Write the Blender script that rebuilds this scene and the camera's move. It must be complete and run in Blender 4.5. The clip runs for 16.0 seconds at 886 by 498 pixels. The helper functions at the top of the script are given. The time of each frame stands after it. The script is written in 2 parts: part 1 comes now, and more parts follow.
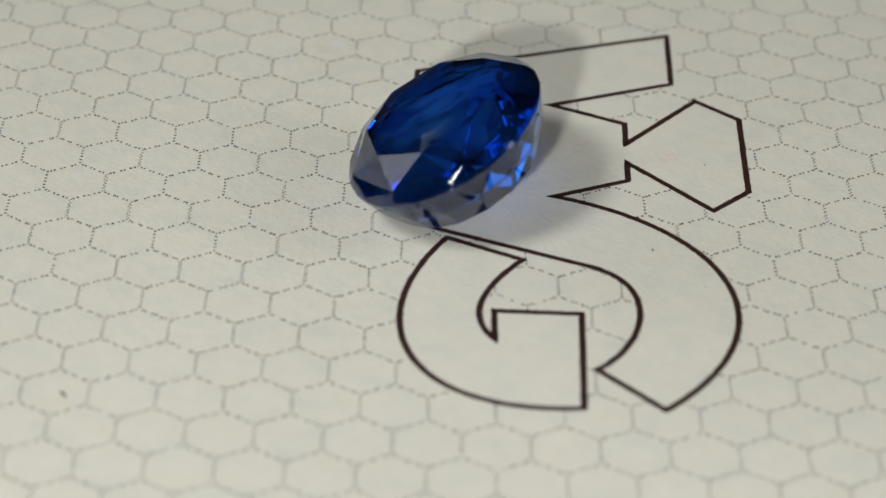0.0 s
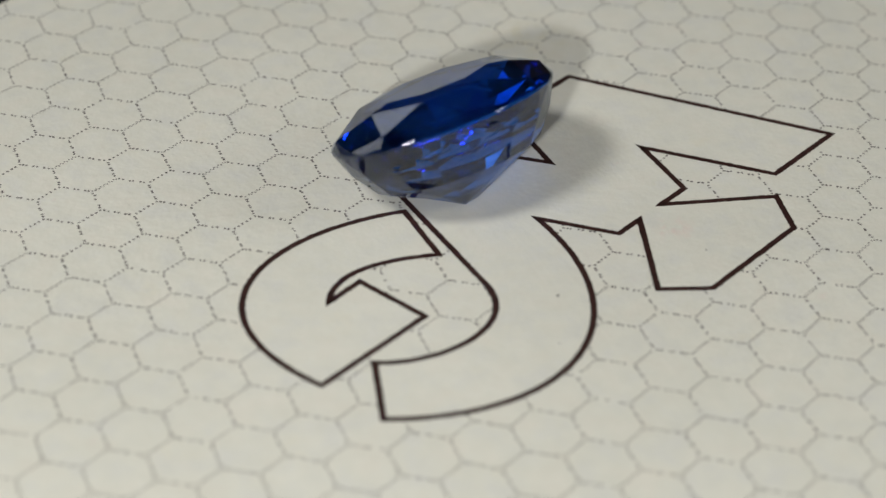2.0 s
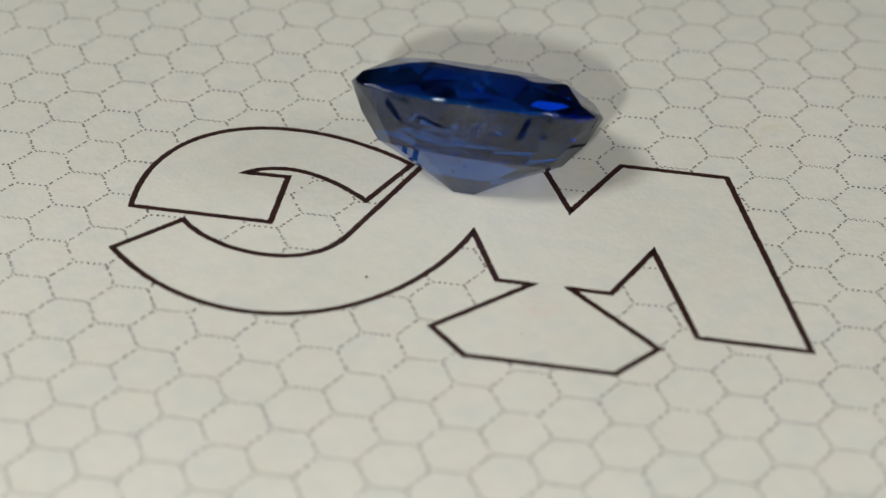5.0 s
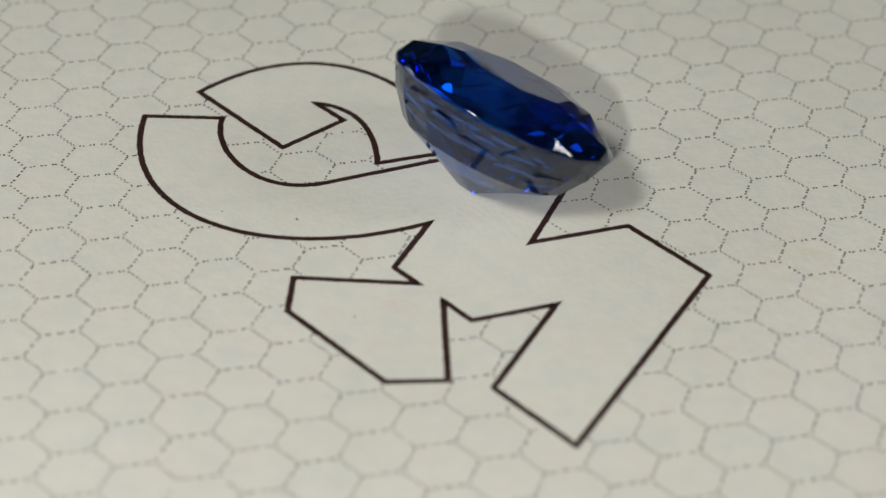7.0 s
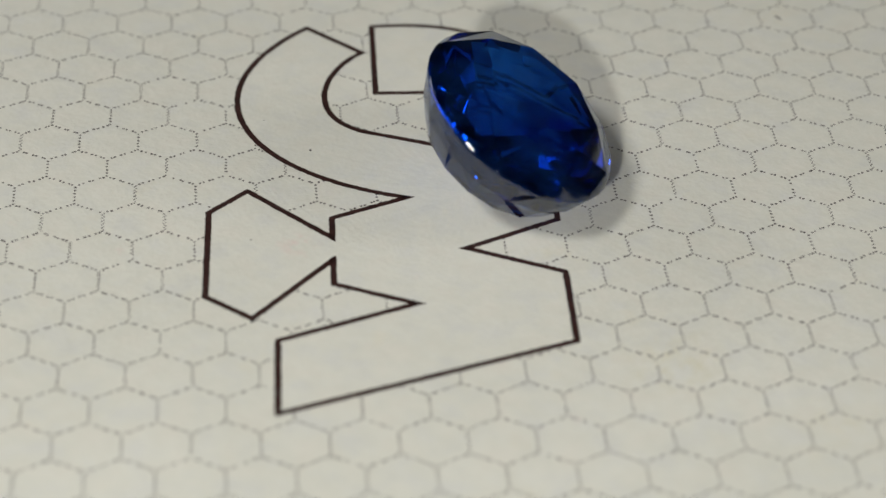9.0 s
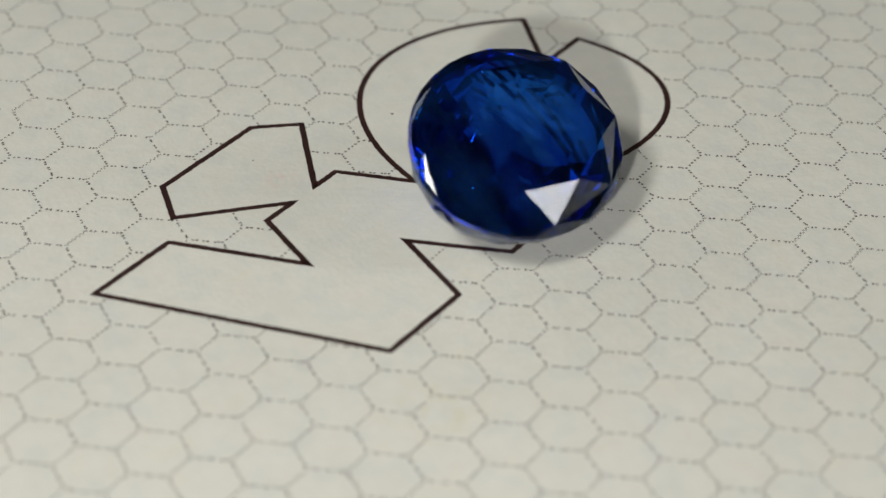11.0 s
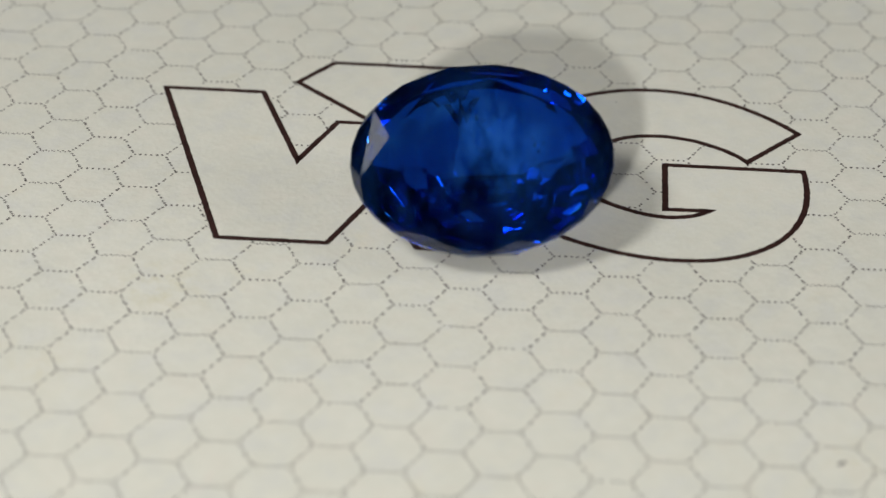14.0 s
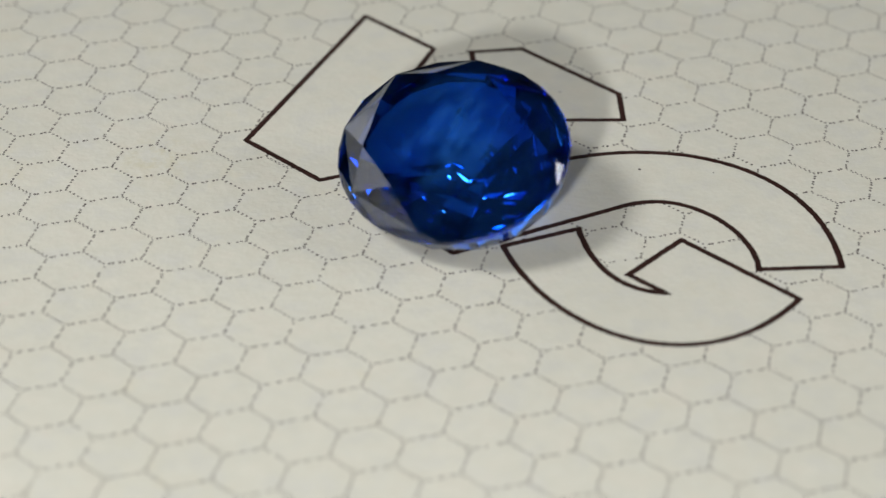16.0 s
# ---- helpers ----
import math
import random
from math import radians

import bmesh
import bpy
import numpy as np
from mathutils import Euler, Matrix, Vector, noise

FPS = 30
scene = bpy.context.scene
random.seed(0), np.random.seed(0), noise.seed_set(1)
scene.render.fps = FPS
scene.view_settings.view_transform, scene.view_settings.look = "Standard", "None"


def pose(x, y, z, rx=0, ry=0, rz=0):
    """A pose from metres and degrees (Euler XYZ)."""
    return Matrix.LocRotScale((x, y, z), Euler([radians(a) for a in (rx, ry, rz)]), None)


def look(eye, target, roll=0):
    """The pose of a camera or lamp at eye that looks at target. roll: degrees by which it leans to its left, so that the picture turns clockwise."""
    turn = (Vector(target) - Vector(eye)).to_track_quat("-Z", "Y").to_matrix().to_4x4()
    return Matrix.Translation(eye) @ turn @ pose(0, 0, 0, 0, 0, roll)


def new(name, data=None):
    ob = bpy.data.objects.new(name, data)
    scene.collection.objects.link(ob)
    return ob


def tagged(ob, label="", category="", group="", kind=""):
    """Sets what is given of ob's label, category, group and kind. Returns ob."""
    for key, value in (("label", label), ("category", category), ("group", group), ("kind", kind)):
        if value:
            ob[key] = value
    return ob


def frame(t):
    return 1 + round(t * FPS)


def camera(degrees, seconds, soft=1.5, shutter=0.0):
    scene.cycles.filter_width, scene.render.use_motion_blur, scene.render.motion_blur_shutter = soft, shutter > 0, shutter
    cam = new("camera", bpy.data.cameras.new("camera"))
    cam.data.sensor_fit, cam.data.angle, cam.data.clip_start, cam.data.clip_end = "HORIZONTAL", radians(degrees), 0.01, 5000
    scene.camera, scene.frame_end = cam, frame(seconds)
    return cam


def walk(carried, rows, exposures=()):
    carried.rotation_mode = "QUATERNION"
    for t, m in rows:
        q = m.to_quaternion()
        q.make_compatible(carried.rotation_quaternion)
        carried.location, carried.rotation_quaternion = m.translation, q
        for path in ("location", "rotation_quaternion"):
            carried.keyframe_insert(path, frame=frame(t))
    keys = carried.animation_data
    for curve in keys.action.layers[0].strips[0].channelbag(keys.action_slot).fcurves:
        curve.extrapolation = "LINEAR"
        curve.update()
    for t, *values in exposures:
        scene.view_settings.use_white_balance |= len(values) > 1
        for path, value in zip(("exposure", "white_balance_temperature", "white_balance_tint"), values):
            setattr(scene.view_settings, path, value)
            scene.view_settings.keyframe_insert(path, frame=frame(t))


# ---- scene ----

MM = 0.001

# ---- camera: fixed, looking down at the turning card ----
cam = camera(21.42, 16.0, soft=1.5)
cam.data.dof.use_dof = True
cam.data.dof.focus_distance = 0.1013
cam.data.dof.aperture_fstop = 51.0
CAM_POSE = pose(-0.001374, -0.083094, 0.055681, 54.893, -1.213, 0.853)
walk(cam, [(0.0, CAM_POSE), (16.0, CAM_POSE)],
     [(0.0, -0.10), (4.0, -0.14), (7.5, -0.18), (9.0, -0.18), (11.5, -0.12), (13.0, -0.06), (16.0, -0.04)])

# ---- the turn of the platter: seconds, millimetres off the axis, degrees ----
TURN = [
    (0.0, 0.618, -0.030, 134.00), (0.5, 0.542, 0.115, 124.58), (1.0, 0.394, 0.143, 114.41),
    (1.5, 0.213, 0.099, 104.68), (2.0, 0.273, 0.010, 95.34), (2.5, 0.229, 0.215, 85.59),
    (3.0, 0.131, 0.102, 75.79), (3.5, 0.102, 0.254, 65.78), (4.0, 0.083, 0.129, 56.06),
    (6.5, -0.267, 0.311, 7.36), (7.0, -0.261, 0.119, -2.00), (7.5, -0.266, 0.103, -11.65),
    (8.0, -0.275, 0.358, -21.67), (8.5, -0.196, 0.399, -31.13), (9.0, -0.320, 0.451, -40.91),
    (11.5, -0.229, -0.159, -89.67), (12.0, -0.282, 0.035, -99.46), (12.5, -0.120, -0.242, -109.02),
    (13.0, -0.143, -0.491, -118.75), (13.5, -0.141, -0.379, -128.51), (14.0, -0.086, -0.377, -138.36),
    (14.5, -0.032, -0.330, -148.09), (15.0, -0.008, -0.345, -157.83), (15.5, 0.015, -0.318, -167.36),
    (16.0, 0.029, -0.203, -176.99),
]
# the card lies a little out of true on the platter
TILT = Vector((0.0, 0.0, 1.0)).rotation_difference(Vector((0.003522, -0.007107, 1.0))).to_matrix().to_4x4()


def turned(local):
    """Rows for walk(): a thing at the pose local on the card, carried round by the platter."""
    return [(t, pose(x * MM, y * MM, 0, 0, 0, a) @ TILT @ local) for t, x, y, a in TURN]


# ---- world and lamps ----
world = bpy.data.worlds.new("world")
scene.world = world
world.use_nodes = True
world.node_tree.nodes["Background"].inputs[0].default_value = (0.75, 0.85, 1.0, 1)
world.node_tree.nodes["Background"].inputs[1].default_value = 0.02


def lamp(name, eye, target, watts, size, colour, shape="DISK"):
    data = bpy.data.lights.new(name, "AREA")
    data.shape, data.size, data.energy, data.color = shape, size, watts, colour
    ob = new(name, data)
    ob.matrix_world = look(eye, target)
    return ob


def around(azimuth, elevation, distance):
    a, e = radians(azimuth), radians(elevation)
    return (distance * math.cos(e) * math.cos(a), distance * math.cos(e) * math.sin(a), distance * math.sin(e))


KEY = lamp("torch_light", around(-100.6, 25.6, 0.150), (0, 0, 0), 0.166, 0.0075, (1.0, 0.985, 0.93))
LEFT = lamp("left_lamp_light", around(-138, 51, 0.40), (0, 0, 0), 0.77, 0.085, (1.0, 0.98, 0.93))
RIGHT = lamp("right_lamp_light", around(-9, 30, 0.50), (0, 0, 0), 0.46, 0.08, (1.0, 0.985, 0.94), "RECTANGLE")
RIGHT.data.size_y = 0.19
WINDOW = lamp("window_light", around(127, 24, 1.90), (0, 0, 0.1), 1.0, 0.80, (0.93, 0.97, 1.0), "RECTANGLE")
SIDE = lamp("side_window_light", around(160, 17, 0.80), (0, 0, 0), 1.35, 0.8, (1.0, 0.99, 0.96), "RECTANGLE")
SIDE.data.size_y = 0.32


# ---- material helpers ----
def material(name):
    m = bpy.data.materials.new(name)
    m.use_nodes = True
    return m, m.node_tree.nodes, m.node_tree.links, m.node_tree.nodes["Principled BSDF"]


def mapped(nodes, links, kind="Object"):
    c = nodes.new("ShaderNodeTexCoord")
    return c.outputs[kind]


def noise_node(nodes, links, vec, scale, detail=4.0, rough=0.55):
    n = nodes.new("ShaderNodeTexNoise")
    n.inputs["Scale"].default_value, n.inputs["Detail"].default_value, n.inputs["Roughness"].default_value = scale, detail, rough
    links.new(vec, n.inputs["Vector"])
    return n.outputs["Fac"]


def ramp(nodes, links, fac, stops):
    r = nodes.new("ShaderNodeValToRGB")
    e = r.color_ramp.elements
    while len(e) < len(stops):
        e.new(0.5)
    for el, (pos, col) in zip(e, stops):
        el.position, el.color = pos, (*col, 1)
    links.new(fac, r.inputs[0])
    return r.outputs[0]


def mix(nodes, links, fac, a, b, mode="MIX"):
    m = nodes.new("ShaderNodeMix")
    m.data_type, m.blend_type = "RGBA", mode
    for sock, val in ((m.inputs[0], fac), (m.inputs[6], a), (m.inputs[7], b)):
        if hasattr(val, "links"):
            links.new(val, sock)
        elif isinstance(val, tuple):
            sock.default_value = (*val, 1)
        else:
            sock.default_value = val
    return m.outputs[2]


def bump(nodes, links, height, strength, distance, bsdf):
    b = nodes.new("ShaderNodeBump")
    b.inputs["Strength"].default_value, b.inputs["Distance"].default_value = strength, distance
    links.new(height, b.inputs["Height"])
    links.new(b.outputs[0], bsdf.inputs["Normal"])


def card_xy(u, v):
    """From the print's own axes (u along the baseline, v up, in mm) to the card's."""
    return (-u - v) * 0.70711 * MM, (u - v) * 0.70711 * MM


def make_paper():
    m, n, l, b = material("uncoated_paper")
    v = mapped(n, l)
    broad = noise_node(n, l, v, 90.0, 3.0)
    fine = noise_node(n, l, v, 1100.0, 5.0, 0.65)
    fibre = noise_node(n, l, v, 4200.0, 3.0, 0.6)
    base = ramp(n, l, broad, [(0.3, (0.685, 0.685, 0.626)), (0.7, (0.730, 0.728, 0.671))])
    tooth = ramp(n, l, fine, [(0.28, (0.93, 0.93, 0.92)), (0.72, (1.0, 1.0, 1.0))])
    col = mix(n, l, 1.0, base, tooth, "MULTIPLY")
    cloud = ramp(n, l, noise_node(n, l, v, 620.0, 3.0), [(0.32, (0.945, 0.95, 0.975)), (0.5, (0.985, 0.985, 0.975)), (0.68, (1.0, 0.982, 0.968))])
    col = mix(n, l, 1.0, col, cloud, "MULTIPLY")
    stain = ramp(n, l, noise_node(n, l, v, 260.0, 5.0, 0.7), [(0.60, (0, 0, 0)), (0.78, (0.45, 0.45, 0.45))])
    col = mix(n, l, stain, col, (0.69, 0.645, 0.50))
    pink = ramp(n, l, noise_node(n, l, v, 430.0, 5.0, 0.7), [(0.645, (0, 0, 0)), (0.78, (0.4, 0.4, 0.4))])
    col = mix(n, l, pink, col, (0.72, 0.57, 0.54))
    patch = noise_node(n, l, v, 1500.0, 5.0, 0.75)
    for u, w, r, tint, amount in ((-12.2, -7.3, 2.6, (0.62, 0.585, 0.43), 1.0), (-3.75, 7.35, 1.1, (0.70, 0.50, 0.47), 0.9),
                                  (15.0, -15.6, 1.6, (0.64, 0.60, 0.46), 0.7), (-16.0, -13.0, 2.2, (0.66, 0.62, 0.47), 0.7)):
        away = n.new("ShaderNodeVectorMath")
        away.operation = "DISTANCE"
        x, y = card_xy(u, w)
        away.inputs[1].default_value = (x, y, 0)
        l.new(v, away.inputs[0])
        near = n.new("ShaderNodeMapRange")
        near.inputs["From Min"].default_value, near.inputs["From Max"].default_value = 0.0, r * MM
        near.inputs["To Min"].default_value, near.inputs["To Max"].default_value = amount, 0.0
        l.new(away.outputs["Value"], near.inputs["Value"])
        spots = ramp(n, l, patch, [(0.45, (0, 0, 0)), (0.66, (0.8, 0.8, 0.8))])
        col = mix(n, l, mix(n, l, 1.0, spots, near.outputs[0], "MULTIPLY"), col, tint)
    b.inputs["Roughness"].default_value = 0.62
    l.new(col, b.inputs["Base Color"])
    b.inputs["Specular IOR Level"].default_value = 0.35
    h = mix(n, l, 0.4, fine, fibre)
    bump(n, l, h, 0.55, 0.00008, b)
    return m


def make_ink(name, dark, light, rough):
    m, n, l, b = material(name)
    v = mapped(n, l)
    col = ramp(n, l, noise_node(n, l, v, 2600.0, 4.0, 0.7), [(0.35, dark), (0.7, light)])
    l.new(col, b.inputs["Base Color"])
    b.inputs["Roughness"].default_value = rough
    bump(n, l, noise_node(n, l, v, 5200.0), 0.3, 0.00002, b)
    return m


def make_sapphire():
    """Polished stone skin: neutral reflections, a faint tint as light passes, silk painted on with the milky glow from
    within.
    """
    m, n, l, b = material("blue_sapphire")
    n.remove(b)
    v = mapped(n, l)
    zone = noise_node(n, l, v, 260.0, 3.0)
    through_colour = ramp(n, l, zone, [(0.3, (0.60, 0.71, 0.90)), (0.7, (0.70, 0.80, 0.95))])
    bend = n.new("ShaderNodeBsdfRefraction")
    bend.inputs["IOR"].default_value, bend.inputs["Roughness"].default_value = 1.77, 0.02
    l.new(through_colour, bend.inputs["Color"])
    gloss = n.new("ShaderNodeBsdfGlossy")
    gloss.inputs["Color"].default_value, gloss.inputs["Roughness"].default_value = (0.78, 0.81, 0.87, 1), 0.0
    fres = n.new("ShaderNodeFresnel")
    fres.inputs["IOR"].default_value = 1.77
    both = n.new("ShaderNodeMixShader")
    l.new(fres.outputs[0], both.inputs[0])
    l.new(gloss.outputs[0], both.inputs[2])
    # blue diffuse skin: silk plus light from inside the stone, painted as colour
    silk = n.new("ShaderNodeBsdfDiffuse")
    silk.inputs["Color"].default_value = (0.020, 0.155, 0.68, 1)
    grain = n.new("ShaderNodeMapping")
    grain.inputs["Scale"].default_value = (1.0, 0.50, 1.0)
    grain.inputs["Rotation"].default_value = (0, 0, radians(-25))
    l.new(v, grain.inputs["Vector"])
    haze = ramp(n, l, noise_node(n, l, grain.outputs[0], 400.0, 7.0, 0.70), [(0.44, (0.01, 0.01, 0.01)), (0.60, (0.42, 0.42, 0.42))])
    away = n.new("ShaderNodeVectorMath")
    away.operation = "DISTANCE"
    away.inputs[1].default_value = (0.3 * MM, 0.3 * MM, 1.2 * MM)
    l.new(v, away.inputs[0])
    heart_glow = n.new("ShaderNodeMapRange")    # the painted silk and glow are strongest near the middle of the table
    heart_glow.interpolation_type = "SMOOTHSTEP"
    heart_glow.inputs["From Min"].default_value, heart_glow.inputs["From Max"].default_value = 0.4 * MM, 3.4 * MM
    heart_glow.inputs["To Min"].default_value, heart_glow.inputs["To Max"].default_value = 1.0, 0.11
    l.new(away.outputs["Value"], heart_glow.inputs["Value"])
    haze = mix(n, l, 1.0, haze, heart_glow.outputs[0], "MULTIPLY")
    cloudy = n.new("ShaderNodeMixShader")
    l.new(haze, cloudy.inputs[0])
    l.new(bend.outputs[0], cloudy.inputs[1])
    l.new(silk.outputs[0], cloudy.inputs[2])
    l.new(cloudy.outputs[0], both.inputs[1])
    l.new(both.outputs[0], n["Material Output"].inputs["Surface"])
    return m


def make_tint_shell(name, pale, deep, silk_most):
    """An added inner shell in place of absorption: light is dyed each time it passes its bounds, and streaks of silk
    scatter some.
    """
    m, n, l, b = material(name)
    n.remove(b)
    v = mapped(n, l)
    clear = n.new("ShaderNodeBsdfTransparent")
    l.new(ramp(n, l, noise_node(n, l, v, 330.0, 4.0), [(0.34, deep), (0.66, pale)]), clear.inputs[0])
    grain = n.new("ShaderNodeMapping")
    grain.inputs["Scale"].default_value = (1.0, 0.32, 0.7)
    grain.inputs["Rotation"].default_value = (0, radians(20), radians(-35))
    l.new(v, grain.inputs["Vector"])
    streaks = ramp(n, l, noise_node(n, l, grain.outputs[0], 620.0, 6.0, 0.68), [(0.40, (0, 0, 0)), (0.68, (silk_most,) * 3)])
    dull = n.new("ShaderNodeBsdfDiffuse")
    dull.inputs["Color"].default_value = (0.24, 0.52, 0.95, 1)
    glow = n.new("ShaderNodeBsdfTranslucent")
    glow.inputs["Color"].default_value = (0.24, 0.52, 0.95, 1)
    half = n.new("ShaderNodeMixShader")
    l.new(dull.outputs[0], half.inputs[1])
    l.new(glow.outputs[0], half.inputs[2])
    out = n.new("ShaderNodeMixShader")
    l.new(streaks, out.inputs[0])
    l.new(clear.outputs[0], out.inputs[1])
    l.new(half.outputs[0], out.inputs[2])
    l.new(out.outputs[0], n["Material Output"].inputs["Surface"])
    return m


def make_plain(name, a, c, scale, rough):
    m, n, l, b = material(name)
    v = mapped(n, l)
    l.new(ramp(n, l, noise_node(n, l, v, scale, 6.0), [(0.3, a), (0.7, c)]), b.inputs["Base Color"])
    b.inputs["Roughness"].default_value = rough
    bump(n, l, noise_node(n, l, v, scale * 6), 0.2, 0.001, b)
    return m


PAPER = make_paper()
INK = make_ink("black_print_ink", (0.018, 0.006, 0.005), (0.050, 0.019, 0.016), 0.5)
DOT_INK = make_ink("grey_dot_ink", (0.050, 0.043, 0.042), (0.125, 0.108, 0.105), 0.6)
GEM = make_sapphire()
TINT_SHELL = make_tint_shell("blue_tint_shell", (0.21, 0.54, 0.90), (0.12, 0.43, 0.80), 0.03)


def make_veil():
    """Fine healed cracks and silk inside the stone: mostly clear, cloudy in patches."""
    m, n, l, b = material("silky_inclusion")
    v = mapped(n, l)
    stretch = n.new("ShaderNodeMapping")
    stretch.inputs["Scale"].default_value = (1.0, 0.28, 1.0)
    stretch.inputs["Rotation"].default_value = (0, 0, radians(35))
    l.new(v, stretch.inputs["Vector"])
    cloud = noise_node(n, l, stretch.outputs[0], 900.0, 5.0, 0.7)
    b.inputs["Base Color"].default_value = (0.45, 0.64, 0.92, 1)
    b.inputs["Roughness"].default_value = 0.5
    tr = n.new("ShaderNodeBsdfTranslucent")
    tr.inputs[0].default_value = (0.45, 0.64, 0.92, 1)
    half = n.new("ShaderNodeMixShader")
    l.new(b.outputs[0], half.inputs[1])
    l.new(tr.outputs[0], half.inputs[2])
    clear = n.new("ShaderNodeBsdfTransparent")
    amount = ramp(n, l, cloud, [(0.46, (0, 0, 0)), (0.64, (0.36, 0.36, 0.36))])
    out = n.new("ShaderNodeMixShader")
    l.new(amount, out.inputs[0])
    l.new(clear.outputs[0], out.inputs[1])
    l.new(half.outputs[0], out.inputs[2])
    l.new(out.outputs[0], n["Material Output"].inputs["Surface"])
    return m


VEIL = make_veil()
INNER_SPECK = make_plain("dark_inner_speck", (0.004, 0.005, 0.012), (0.012, 0.014, 0.03), 900.0, 0.4)
VELVET = make_plain("black_platter_cover", (0.010, 0.010, 0.013), (0.022, 0.022, 0.028), 400.0, 0.9)
DESK = make_plain("dark_desk_wood", (0.035, 0.024, 0.016), (0.07, 0.048, 0.03), 9.0, 0.5)
WALL = make_plain("painted_wall", (0.30, 0.29, 0.27), (0.34, 0.33, 0.31), 3.0, 0.8)


def mesh_of(bm, name, mat):
    me = bpy.data.meshes.new(name)
    bm.normal_update()
    bm.to_mesh(me)
    bm.free()
    me.materials.append(mat)
    return me


def part(name, bm, mat, parent, label=""):
    ob = new(name, mesh_of(bm, name, mat))
    ob.parent = parent
    return tagged(ob, label)


def box(bm, x0, y0, z0, x1, y1, z1):
    vs = [bm.verts.new((x, y, z)) for z in (z0, z1) for y in (y0, y1) for x in (x0, x1)]
    for f in ((0, 2, 3, 1), (4, 5, 7, 6), (0, 1, 5, 4), (2, 6, 7, 3), (0, 4, 6, 2), (1, 3, 7, 5)):
        bm.faces.new([vs[i] for i in f])


# ---- the room ----
def room_piece(name, dims, mat):
    bm = bmesh.new()
    box(bm, *dims)
    return tagged(new(name, mesh_of(bm, name, mat)), kind="structure")


room_piece("floor", (-2.1, -2.1, -0.86, 2.1, 2.1, -0.76), DESK)
room_piece("ceiling", (-2.1, -2.1, 1.74, 2.1, 2.1, 1.84), WALL)
room_piece("wall_north", (-2.1, 2.0, -0.76, 2.1, 2.1, 1.74), WALL)
room_piece("wall_south", (-2.1, -2.1, -0.76, 2.1, -2.0, 1.74), WALL)
room_piece("wall_east", (2.0, -2.0, -0.76, 2.1, 2.0, 1.74), WALL)
room_piece("wall_west", (-2.1, -2.0, -0.76, -2.0, 2.0, 1.74), WALL)


DESK_TOP = tagged(room_piece("desk", (-0.7, -0.45, -0.06, 0.7, 0.45, -0.0215), DESK), "dark brown wooden desk top", "desk")


def make_platter():
    bm = bmesh.new()
    bmesh.ops.create_cone(bm, cap_ends=True, segments=96, radius1=0.058, radius2=0.062, depth=0.02)
    bmesh.ops.translate(bm, verts=bm.verts, vec=(0, 0, -0.0106))
    bmesh.ops.bevel(bm, geom=[e for e in bm.edges if abs(e.calc_face_angle(0)) > 1], offset=0.001, segments=2, affect="EDGES")
    ob = new("turntable", mesh_of(bm, "turntable", VELVET))
    return tagged(ob, "round matt black turntable under the card", "turntable")


TABLE = make_platter()


# ---- the printed card ----
def bezier(a, b, c, d, n=28):
    out = []
    for i in range(n + 1):
        t = i / n
        s = 1 - t
        out.append(tuple(s ** 3 * a[k] + 3 * s * s * t * b[k] + 3 * s * t * t * c[k] + t ** 3 * d[k] for k in (0, 1)))
    return out


LETTER_BAR = (
    [(-14.64, 8.16), (-10.15, 8.16), (-7.90, 2.59), (-6.49, 5.90), (-4.79, 5.90), (-8.70, 9.18), (-7.20, 11.08),
     (-1.27, 11.08), (0.30, 9.48), (-3.25, 5.91), (-1.81, 5.91)]
    + bezier((-0.35, 2.69), (1.70, 10.14), (8.72, 12.59), (14.05, 6.83))
    + bezier((11.70, 4.28), (10.11, 6.25), (5.96, 7.11), (4.79, 4.16))
    + [(1.93, -3.60), (-2.17, -3.60), (-4.15, 0.38), (-5.91, -3.57), (-10.53, -3.57)]
)
LETTER_BOWL = (
    bezier((14.12, 3.74), (14.97, -3.55), (8.68, -5.20), (3.06, -1.79))
    + bezier((4.48, 1.37), (6.02, 0.14), (8.24, -1.15), (9.99, 0.30))
    + [(8.10, 0.25), (8.10, 3.74)]
)


def inside(u, v, loop):
    hit = False
    for (x0, y0), (x1, y1) in zip(loop, loop[1:] + loop[:1]):
        if (y0 > v) != (y1 > v) and u < x0 + (v - y0) * (x1 - x0) / (y1 - y0):
            hit = not hit
    return hit


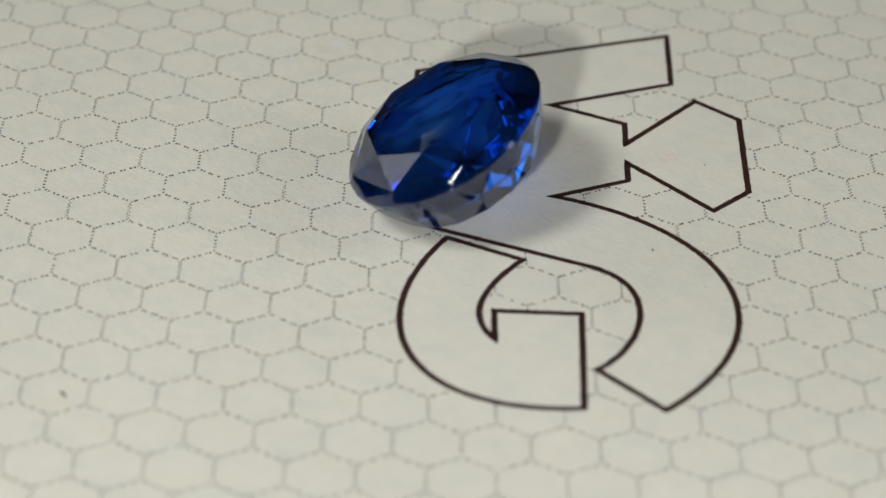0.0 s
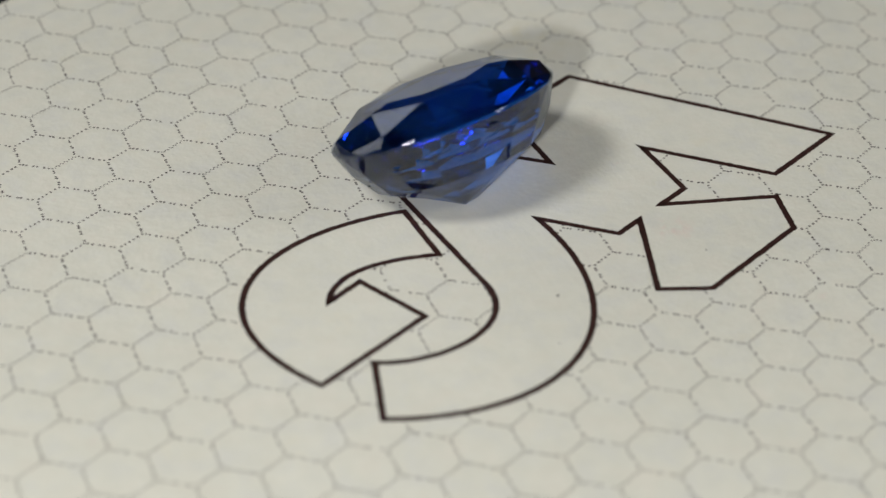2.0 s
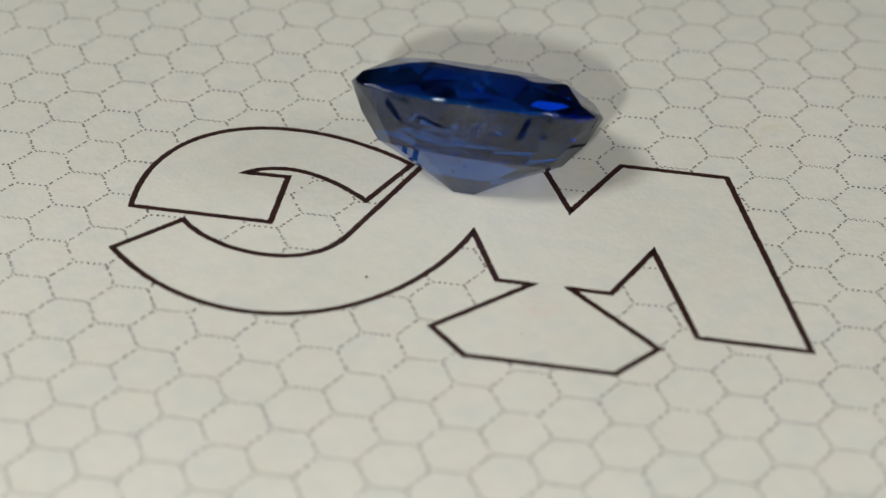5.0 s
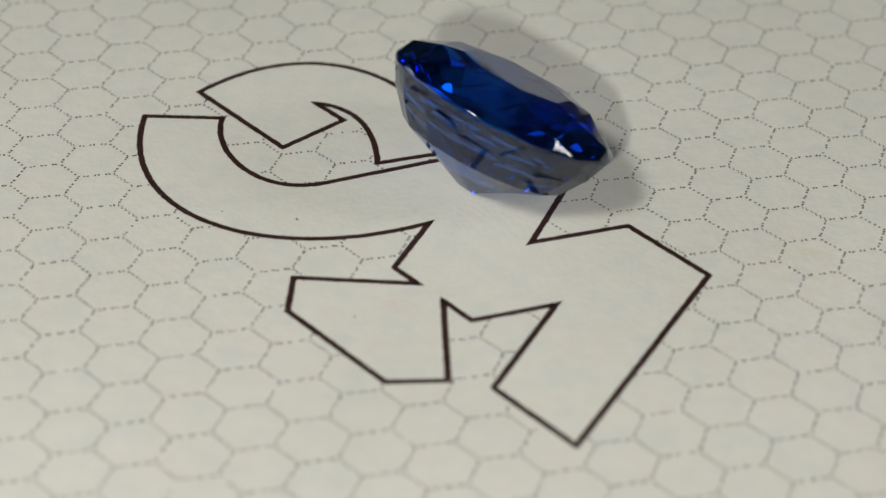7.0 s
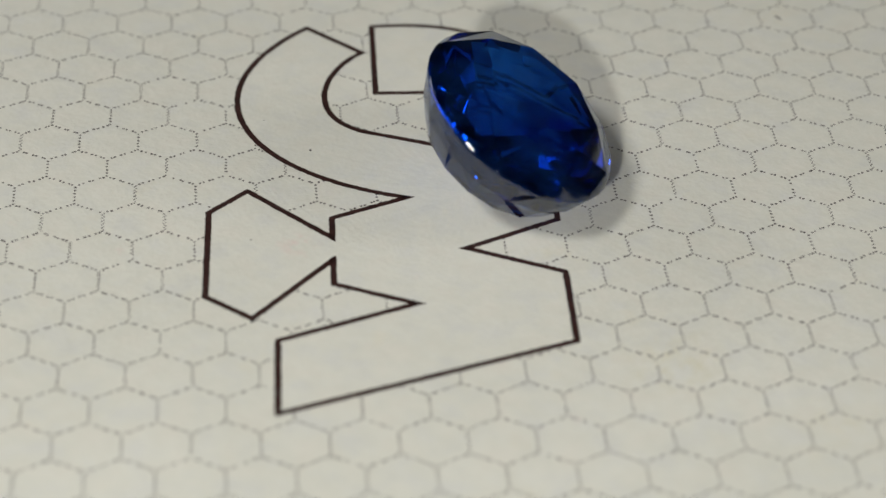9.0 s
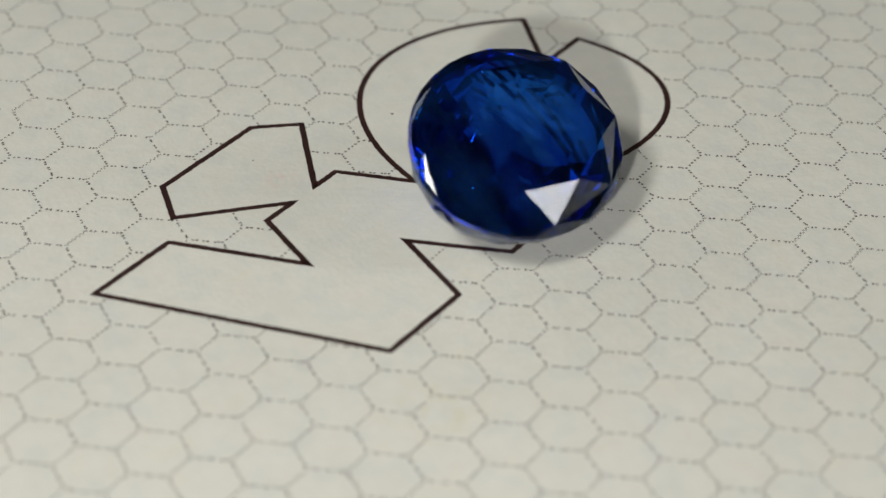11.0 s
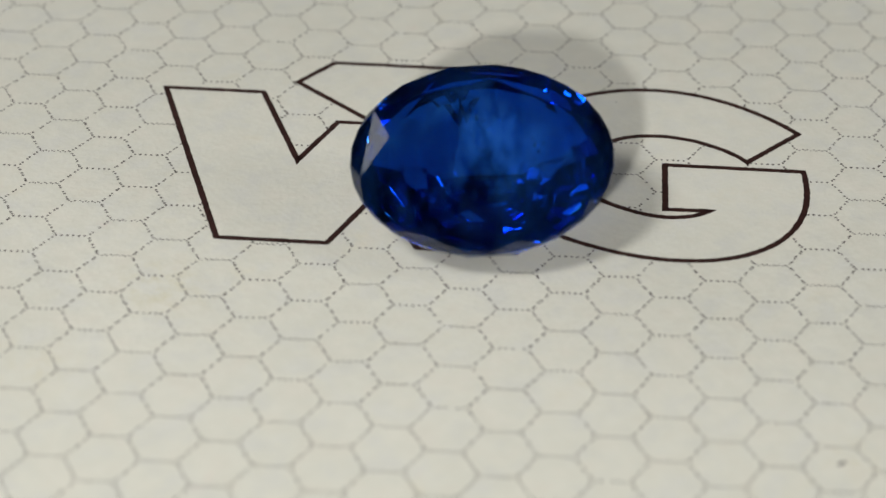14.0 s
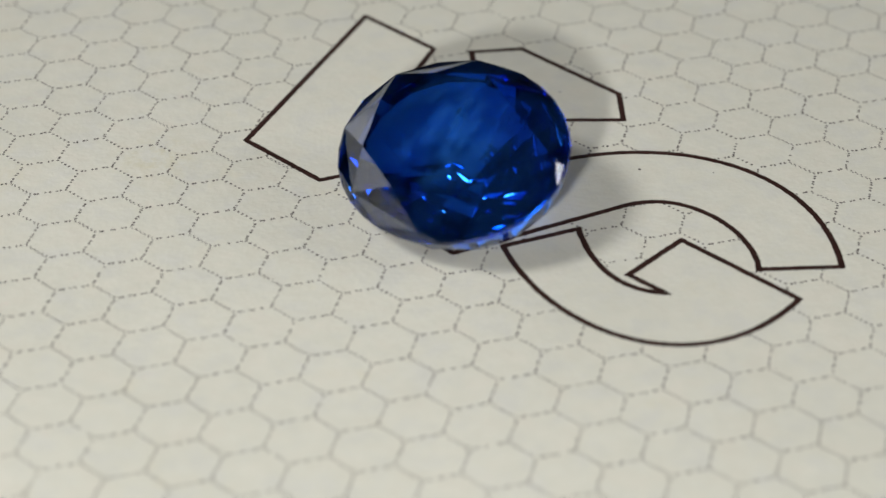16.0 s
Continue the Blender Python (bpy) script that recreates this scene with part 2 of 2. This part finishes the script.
def ribbon(loop, width, height):
    """A printed stroke round a closed loop, mitred at its corners, with slightly ragged edges."""
    rng = random.Random(7)
    pts = []
    for (x0, y0), (x1, y1) in zip(loop, loop[1:] + loop[:1]):
        d = math.hypot(x1 - x0, y1 - y0)
        n = max(1, int(d / 0.07))
        pts += [(x0 + (x1 - x0) * i / n, y0 + (y1 - y0) * i / n) for i in range(n)]
    bm = bmesh.new()
    rails = []
    for i, q in enumerate(pts):
        a, b = Vector(pts[i - 1]), Vector(pts[(i + 1) % len(pts)])
        q = Vector(q)
        d0, d1 = (q - a).normalized(), (b - q).normalized()
        n0 = Vector((-d0.y, d0.x))
        n1 = Vector((-d1.y, d1.x))
        m = n0 + n1
        m = m.normalized() if m.length > 0.05 else n0
        reach = min(1.0 / max(m.dot(n0), 0.2), 2.6)
        row = []
        for side in (-1, 1):
            w = side * (width / 2 + rng.uniform(-0.020, 0.020)) * reach
            x, y = card_xy(*(q + m * w))
            row += [bm.verts.new((x, y, 0.0)), bm.verts.new((x, y, height))]
        rails.append(row)
    for r, s in zip(rails, rails[1:] + rails[:1]):
        bm.faces.new((r[1], r[3], s[3], s[1]))
        bm.faces.new((r[0], r[1], s[1], s[0]))
        bm.faces.new((r[3], r[2], s[2], s[3]))
    bmesh.ops.recalc_face_normals(bm, faces=bm.faces)
    return bm


CARD_U, CARD_V0, CARD_V1 = 31.0, -27.8, 31.0


def dot_pattern():
    """Honeycomb of dotted lines over the card; the letters stay blank."""
    rng = random.Random(3)
    verts, faces = [], []
    pitch, rise = 2.068, 0.040    # from column to column
    drift, period = 0.025, 2.564  # from row to row
    edge, lift = 1.362, 0.040     # the side that runs along the baseline
    ou, ov = 9.573, -15.072

    def dot(u, v, r):
        if abs(u) > CARD_U - 0.3 or not CARD_V0 + 0.2 < v < CARD_V1 - 0.3 or math.hypot(u, v) > 40:
            return
        if inside(u, v, LETTER_BAR) or inside(u, v, LETTER_BOWL):
            return
        k = len(verts)
        st, an = rng.uniform(0.8, 1.25), rng.uniform(0, 3.14)
        for i in range(7):
            c, s = math.cos(i * 0.8976) * r * st, math.sin(i * 0.8976) * r / st
            x, y = card_xy(u + c * math.cos(an) - s * math.sin(an), v + c * math.sin(an) + s * math.cos(an))
            verts.append((x, y, 0.000006))
        faces.append(tuple(range(k + 6, k - 1, -1)))

    def line(u0, v0, u1, v1, spots, stray, small=1.0, aside=0.0):
        for f in spots:
            if rng.random() < 0.015:
                continue
            g = f + rng.uniform(-0.012, 0.012)
            dot(u0 + (u1 - u0) * g + rng.uniform(-stray, stray), v0 + (v1 - v0) * g + aside + rng.uniform(-stray, stray),
                small * rng.uniform(0.052, 0.067))

    for j in range(-36, 30):
        for i in range(-24, 30):
            k = i + (j % 2) * 0.5
            u, v = ou + j * pitch + k * drift, ov + j * rise + k * period
            if math.hypot(u, v) > 42:
                continue
            e, f = u + edge, v + lift
            if rng.random() < 0.62:
                line(u, v, e, f, (0.02, 0.20, 0.38, 0.56, 0.74, 0.91), 0.012)
            else:    # the printer's raster splits each dot in two, above and below the line
                line(u, v, e, f, (0.02, 0.20, 0.38, 0.56, 0.74, 0.91), 0.012, 0.74, 0.032)
                line(u, v, e, f, (0.10, 0.28, 0.46, 0.64, 0.82, 0.98), 0.012, 0.70, -0.032)
            for side in (0.5, -0.5):
                g, h = u + pitch + side * drift, v + rise + side * period
                line(e, f, g, h, (0.11, 0.21, 0.42, 0.53, 0.75, 0.86) if side > 0 else (0.13, 0.25, 0.46, 0.58, 0.79, 0.90), 0.024)
    me = bpy.data.meshes.new("dot_pattern")
    me.from_pydata(verts, [], faces)
    me.materials.append(DOT_INK)
    return me


def make_card():
    bm = bmesh.new()
    ring = []
    corners = [(CARD_U, CARD_V1), (-CARD_U, CARD_V1), (-CARD_U, CARD_V0), (CARD_U, CARD_V0)]
    signs = [(1, 1), (-1, 1), (-1, -1), (1, -1)]
    r = 1.2
    for k, ((u, v), (su, sv)) in enumerate(zip(corners, signs)):
        for i in range(7):
            a = math.radians(90 * k + 15 * i)
            ring.append(card_xy(u - su * r + r * math.cos(a), v - sv * r + r * math.sin(a)))
    top = [bm.verts.new((x, y, 0.0)) for x, y in ring]
    low = [bm.verts.new((x, y, -0.0003)) for x, y in ring]
    bm.faces.new(top)
    bm.faces.new(low[::-1])
    for i in range(len(top)):
        j = (i + 1) % len(top)
        bm.faces.new((top[i], low[i], low[j], top[j]))
    bmesh.ops.recalc_face_normals(bm, faces=bm.faces)
    card = new("printed_card", mesh_of(bm, "printed_card", PAPER))
    tagged(card, "off-white printed paper card with dotted honeycomb pattern", "paper card")
    for loop in (LETTER_BAR, LETTER_BOWL):
        part("printed_outline", ribbon(loop, 0.265, 0.000010), INK, card, "thin dark brown printed outline")
    dots = new("dot_pattern", dot_pattern())
    dots.parent = card
    tagged(dots, "grey dotted honeycomb print", kind="stuff")
    for u, v, a, b, turn in ((3.42, 6.76, 0.075, 0.06, 0), (14.5, -15.9, 0.24, 0.07, 35), (-3.3, 9.3, 0.05, 0.04, 0), (5.9, 8.8, 0.035, 0.03, 0)):
        bm = bmesh.new()
        c, s = math.cos(math.radians(turn)), math.sin(math.radians(turn))
        ring = []
        for i in range(10):
            p, q = a * math.cos(i * 0.6283), b * math.sin(i * 0.6283)
            ring.append(bm.verts.new((*card_xy(u + p * c - q * s, v + p * s + q * c), 0.000012)))
        tip = bm.verts.new((*card_xy(u, v), 0.00004))
        for i in range(10):
            bm.faces.new((ring[i], ring[(i + 1) % 10], tip))
        bmesh.ops.recalc_face_normals(bm, faces=bm.faces)
        part("speck", bm, DOT_INK, card, "tiny dark brown speck")
    return card


CARD = make_card()


# ---- the gemstone ----
GEM_A, GEM_B = 5.44, 4.465


def make_gem():
    """Oval mixed cut: domed brilliant crown, rounded girdle, stepped pavilion ending in a short keel."""
    bm = bmesh.new()
    gz, rg = 0.150, 0.988
    spin = math.radians(-6.0)
    facets = {}

    def ring(r, z, n, off=0.0):
        out = []
        for i in range(n):
            a = 2 * math.pi * (i + off) / n + spin
            out.append(bm.verts.new((GEM_A * r * math.cos(a) * MM, GEM_B * r * math.sin(a) * MM, z * MM)))
        return out

    def facet(name, index, *corners):
        facets.setdefault((name, index), []).append(bm.faces.new(corners))

    table = ring(0.49, 1.365, 8)
    brow = ring(0.685, 1.215, 8)
    mid = ring(0.94, 0.510, 8, 0.5)
    for v, push in zip(mid, (0.02, -0.03, 0.03, 0.0, 0.0, -0.03, -0.10, -0.02)):    # cut by hand: no two alike
        v.co.z += push * MM
    upper = ring(rg, gz, 32)
    lower = ring(rg, -gz, 32)
    for k in range(8):    # scalloped edge: it dips between the kites
        for q, lift in ((1, 0.05), (2, 0.0), (3, 0.05)):
            upper[4 * k + q].co.z -= lift * MM
    facet("table_facet", 0, *table)
    for k in range(8):
        k1 = (k + 1) % 8
        facet("bezel_facet", k, table[k], brow[k], brow[k1], table[k1])
        facet("star_facet", k, brow[k], mid[k], brow[k1])
        facet("kite_facet", k, brow[k], mid[k - 1], mid[k])
        facet("kite_tip_facet", k, mid[k - 1], upper[4 * k], mid[k])
        for q in range(4):
            facet("upper_girdle_facet", 2 * k + q // 2, mid[k], upper[4 * k + q], upper[(4 * k + q + 1) % 32])
    band = [upper]
    for f in (0.25, 0.5, 0.75):
        waist = ring(rg + 0.0120 * (1 - (2 * f - 1) ** 2), 0.0, 32)
        for v, above, below in zip(waist, upper, lower):
            v.co.z = above.co.z + (below.co.z - above.co.z) * f
        band.append(waist)
    band.append(lower)
    for above, below in zip(band, band[1:]):
        for i in range(32):
            j = (i + 1) % 32
            facet("girdle", 0, above[i], below[i], below[j], above[j])
    steps = [ring(r, z, 16) for r, z in ((0.903, -1.136), (0.739, -2.268), (0.407, -3.102))]
    for i in range(16):
        j = (i + 1) % 16
        a, b, d = lower[2 * i], lower[2 * i + 1], lower[(2 * i + 2) % 32]
        facet("lower_girdle_facet", i, steps[0][i], steps[0][j], b)
        facet("lower_girdle_facet", i, steps[0][i], b, a)
        facet("lower_girdle_facet", i, steps[0][j], d, b)
    for tier, (above, below) in enumerate(zip(steps, steps[1:])):
        for i in range(16):
            j = (i + 1) % 16
            facet("pavilion_facet", 16 * tier + i, above[i], below[i], below[j], above[j])
    keel = [bm.verts.new((side * 0.080 * GEM_A * MM, 0, -4.055 * MM)) for side in (1, -1)]
    last = steps[-1]
    for i in range(16):
        facet("culet_facet", i, last[i], keel[4 <= i < 12], last[(i + 1) % 16])
    facet("culet_facet", 4, last[4], keel[0], keel[1])
    facet("culet_facet", 12, last[12], keel[1], keel[0])
    bmesh.ops.recalc_face_normals(bm, faces=bm.faces)
    if bm.calc_volume(signed=True) < 0:
        bmesh.ops.reverse_faces(bm, faces=bm.faces)
    bm.normal_update()
    gem = new("gemstone")
    tagged(gem, "faceted oval deep blue sapphire leaning on a printed card", "gemstone")
    parts = {key: [[v.co.copy() for v in f.verts] for f in faces] for key, faces in facets.items()}
    shape = [poly for polys in parts.values() for poly in polys]
    bm.free()
    labels = {"table_facet": "large flat polished table facet", "girdle": "thin rounded girdle band"}
    for (name, _), polys in parts.items():
        pm = bmesh.new()
        made = {}
        for poly in polys:
            for co in poly:
                if tuple(co) not in made:
                    made[tuple(co)] = pm.verts.new(co)
            pm.faces.new([made[tuple(co)] for co in poly]).smooth = name == "girdle"
        part(name, pm, GEM, gem, labels.get(name, ""))
    # added inner shell, the stone shrunk, dyes light in place of absorption
    zm = bmesh.new()
    made = {}
    middle = Vector((0, 0, -0.9 * MM))
    for poly in shape:
        for co in poly:
            if tuple(co) not in made:
                made[tuple(co)] = zm.verts.new(middle + (co - middle) * 0.87)
        zm.faces.new([made[tuple(co)] for co in poly])
    part("colour_zone", zm, TINT_SHELL, gem, "added blue inner shell that dyes light in place of absorption")
    for x, y, z, w, h, rx, ry, rz in ((0.3, 0.4, -0.7, 2.6, 2.0, 8, 12, 20), (-0.9, -0.4, -1.5, 2.2, 1.5, -14, 6, 60),
                                      (1.1, -0.7, -1.2, 1.6, 1.2, 22, -10, -30), (-0.1, 0.2, -2.3, 1.5, 1.2, 5, -16, 110)):
        place = pose(x * MM, y * MM, z * MM, rx, ry, rz)
        vm = bmesh.new()
        grid = {}
        n = 14
        for i in range(n + 1):
            for j in range(n + 1):
                a, b = 2 * i / n - 1, 2 * j / n - 1
                p = Vector((a * w * math.sqrt(1 - b * b / 2), b * h * math.sqrt(1 - a * a / 2), 0.0))
                p.z = 0.28 * noise.noise(p * 0.7 + Vector((x, y, z)))
                grid[i, j] = vm.verts.new(place @ (p * MM))
        for i in range(n):
            for j in range(n):
                vm.faces.new((grid[i, j], grid[i + 1, j], grid[i + 1, j + 1], grid[i, j + 1]))
        for f in vm.faces:
            f.smooth = True
        part("inclusion", vm, VEIL, gem, "cloudy silk inclusion inside the stone")
    # tiny flattened dark specks below the crown
    rng = random.Random(5)
    for x, y, z, size in ((-0.2, 1.35, 0.55, 0.17), (0.05, 1.22, 0.50, 0.10), (2.2, 0.15, 0.45, 0.16), (2.35, -0.15, 0.40, 0.13),
                          (2.1, 0.45, 0.42, 0.11), (2.5, 0.2, 0.35, 0.09)):
        cm = bmesh.new()
        bmesh.ops.create_icosphere(cm, subdivisions=1, radius=size * MM)
        for v in cm.verts:
            v.co = Vector((x, y, z)) * MM + Vector((v.co.x * 0.5, v.co.y, v.co.z * 0.4)) * rng.uniform(0.6, 1.3)
        part("crystal", cm, INNER_SPECK, gem, "tiny dark speck inside the stone")
    return gem


STONE = make_gem()
lean = Matrix.Rotation(math.radians(28.33), 4, Vector((math.cos(math.radians(129.7)), math.sin(math.radians(129.7)), 0)))
STONE_TURN = lean @ Matrix.Rotation(math.radians(136.45), 4, "Z")
low = min((STONE_TURN @ v.co).z for o in STONE.children for v in o.data.vertices)
STONE_POSE = Matrix.Translation((1.225 * MM, 1.725 * MM, -low + 0.012 * MM)) @ STONE_TURN


def motions():
    walk(CARD, turned(Matrix.Identity(4)))
    walk(TABLE, turned(Matrix.Identity(4)))
    walk(STONE, turned(STONE_POSE))


motions()
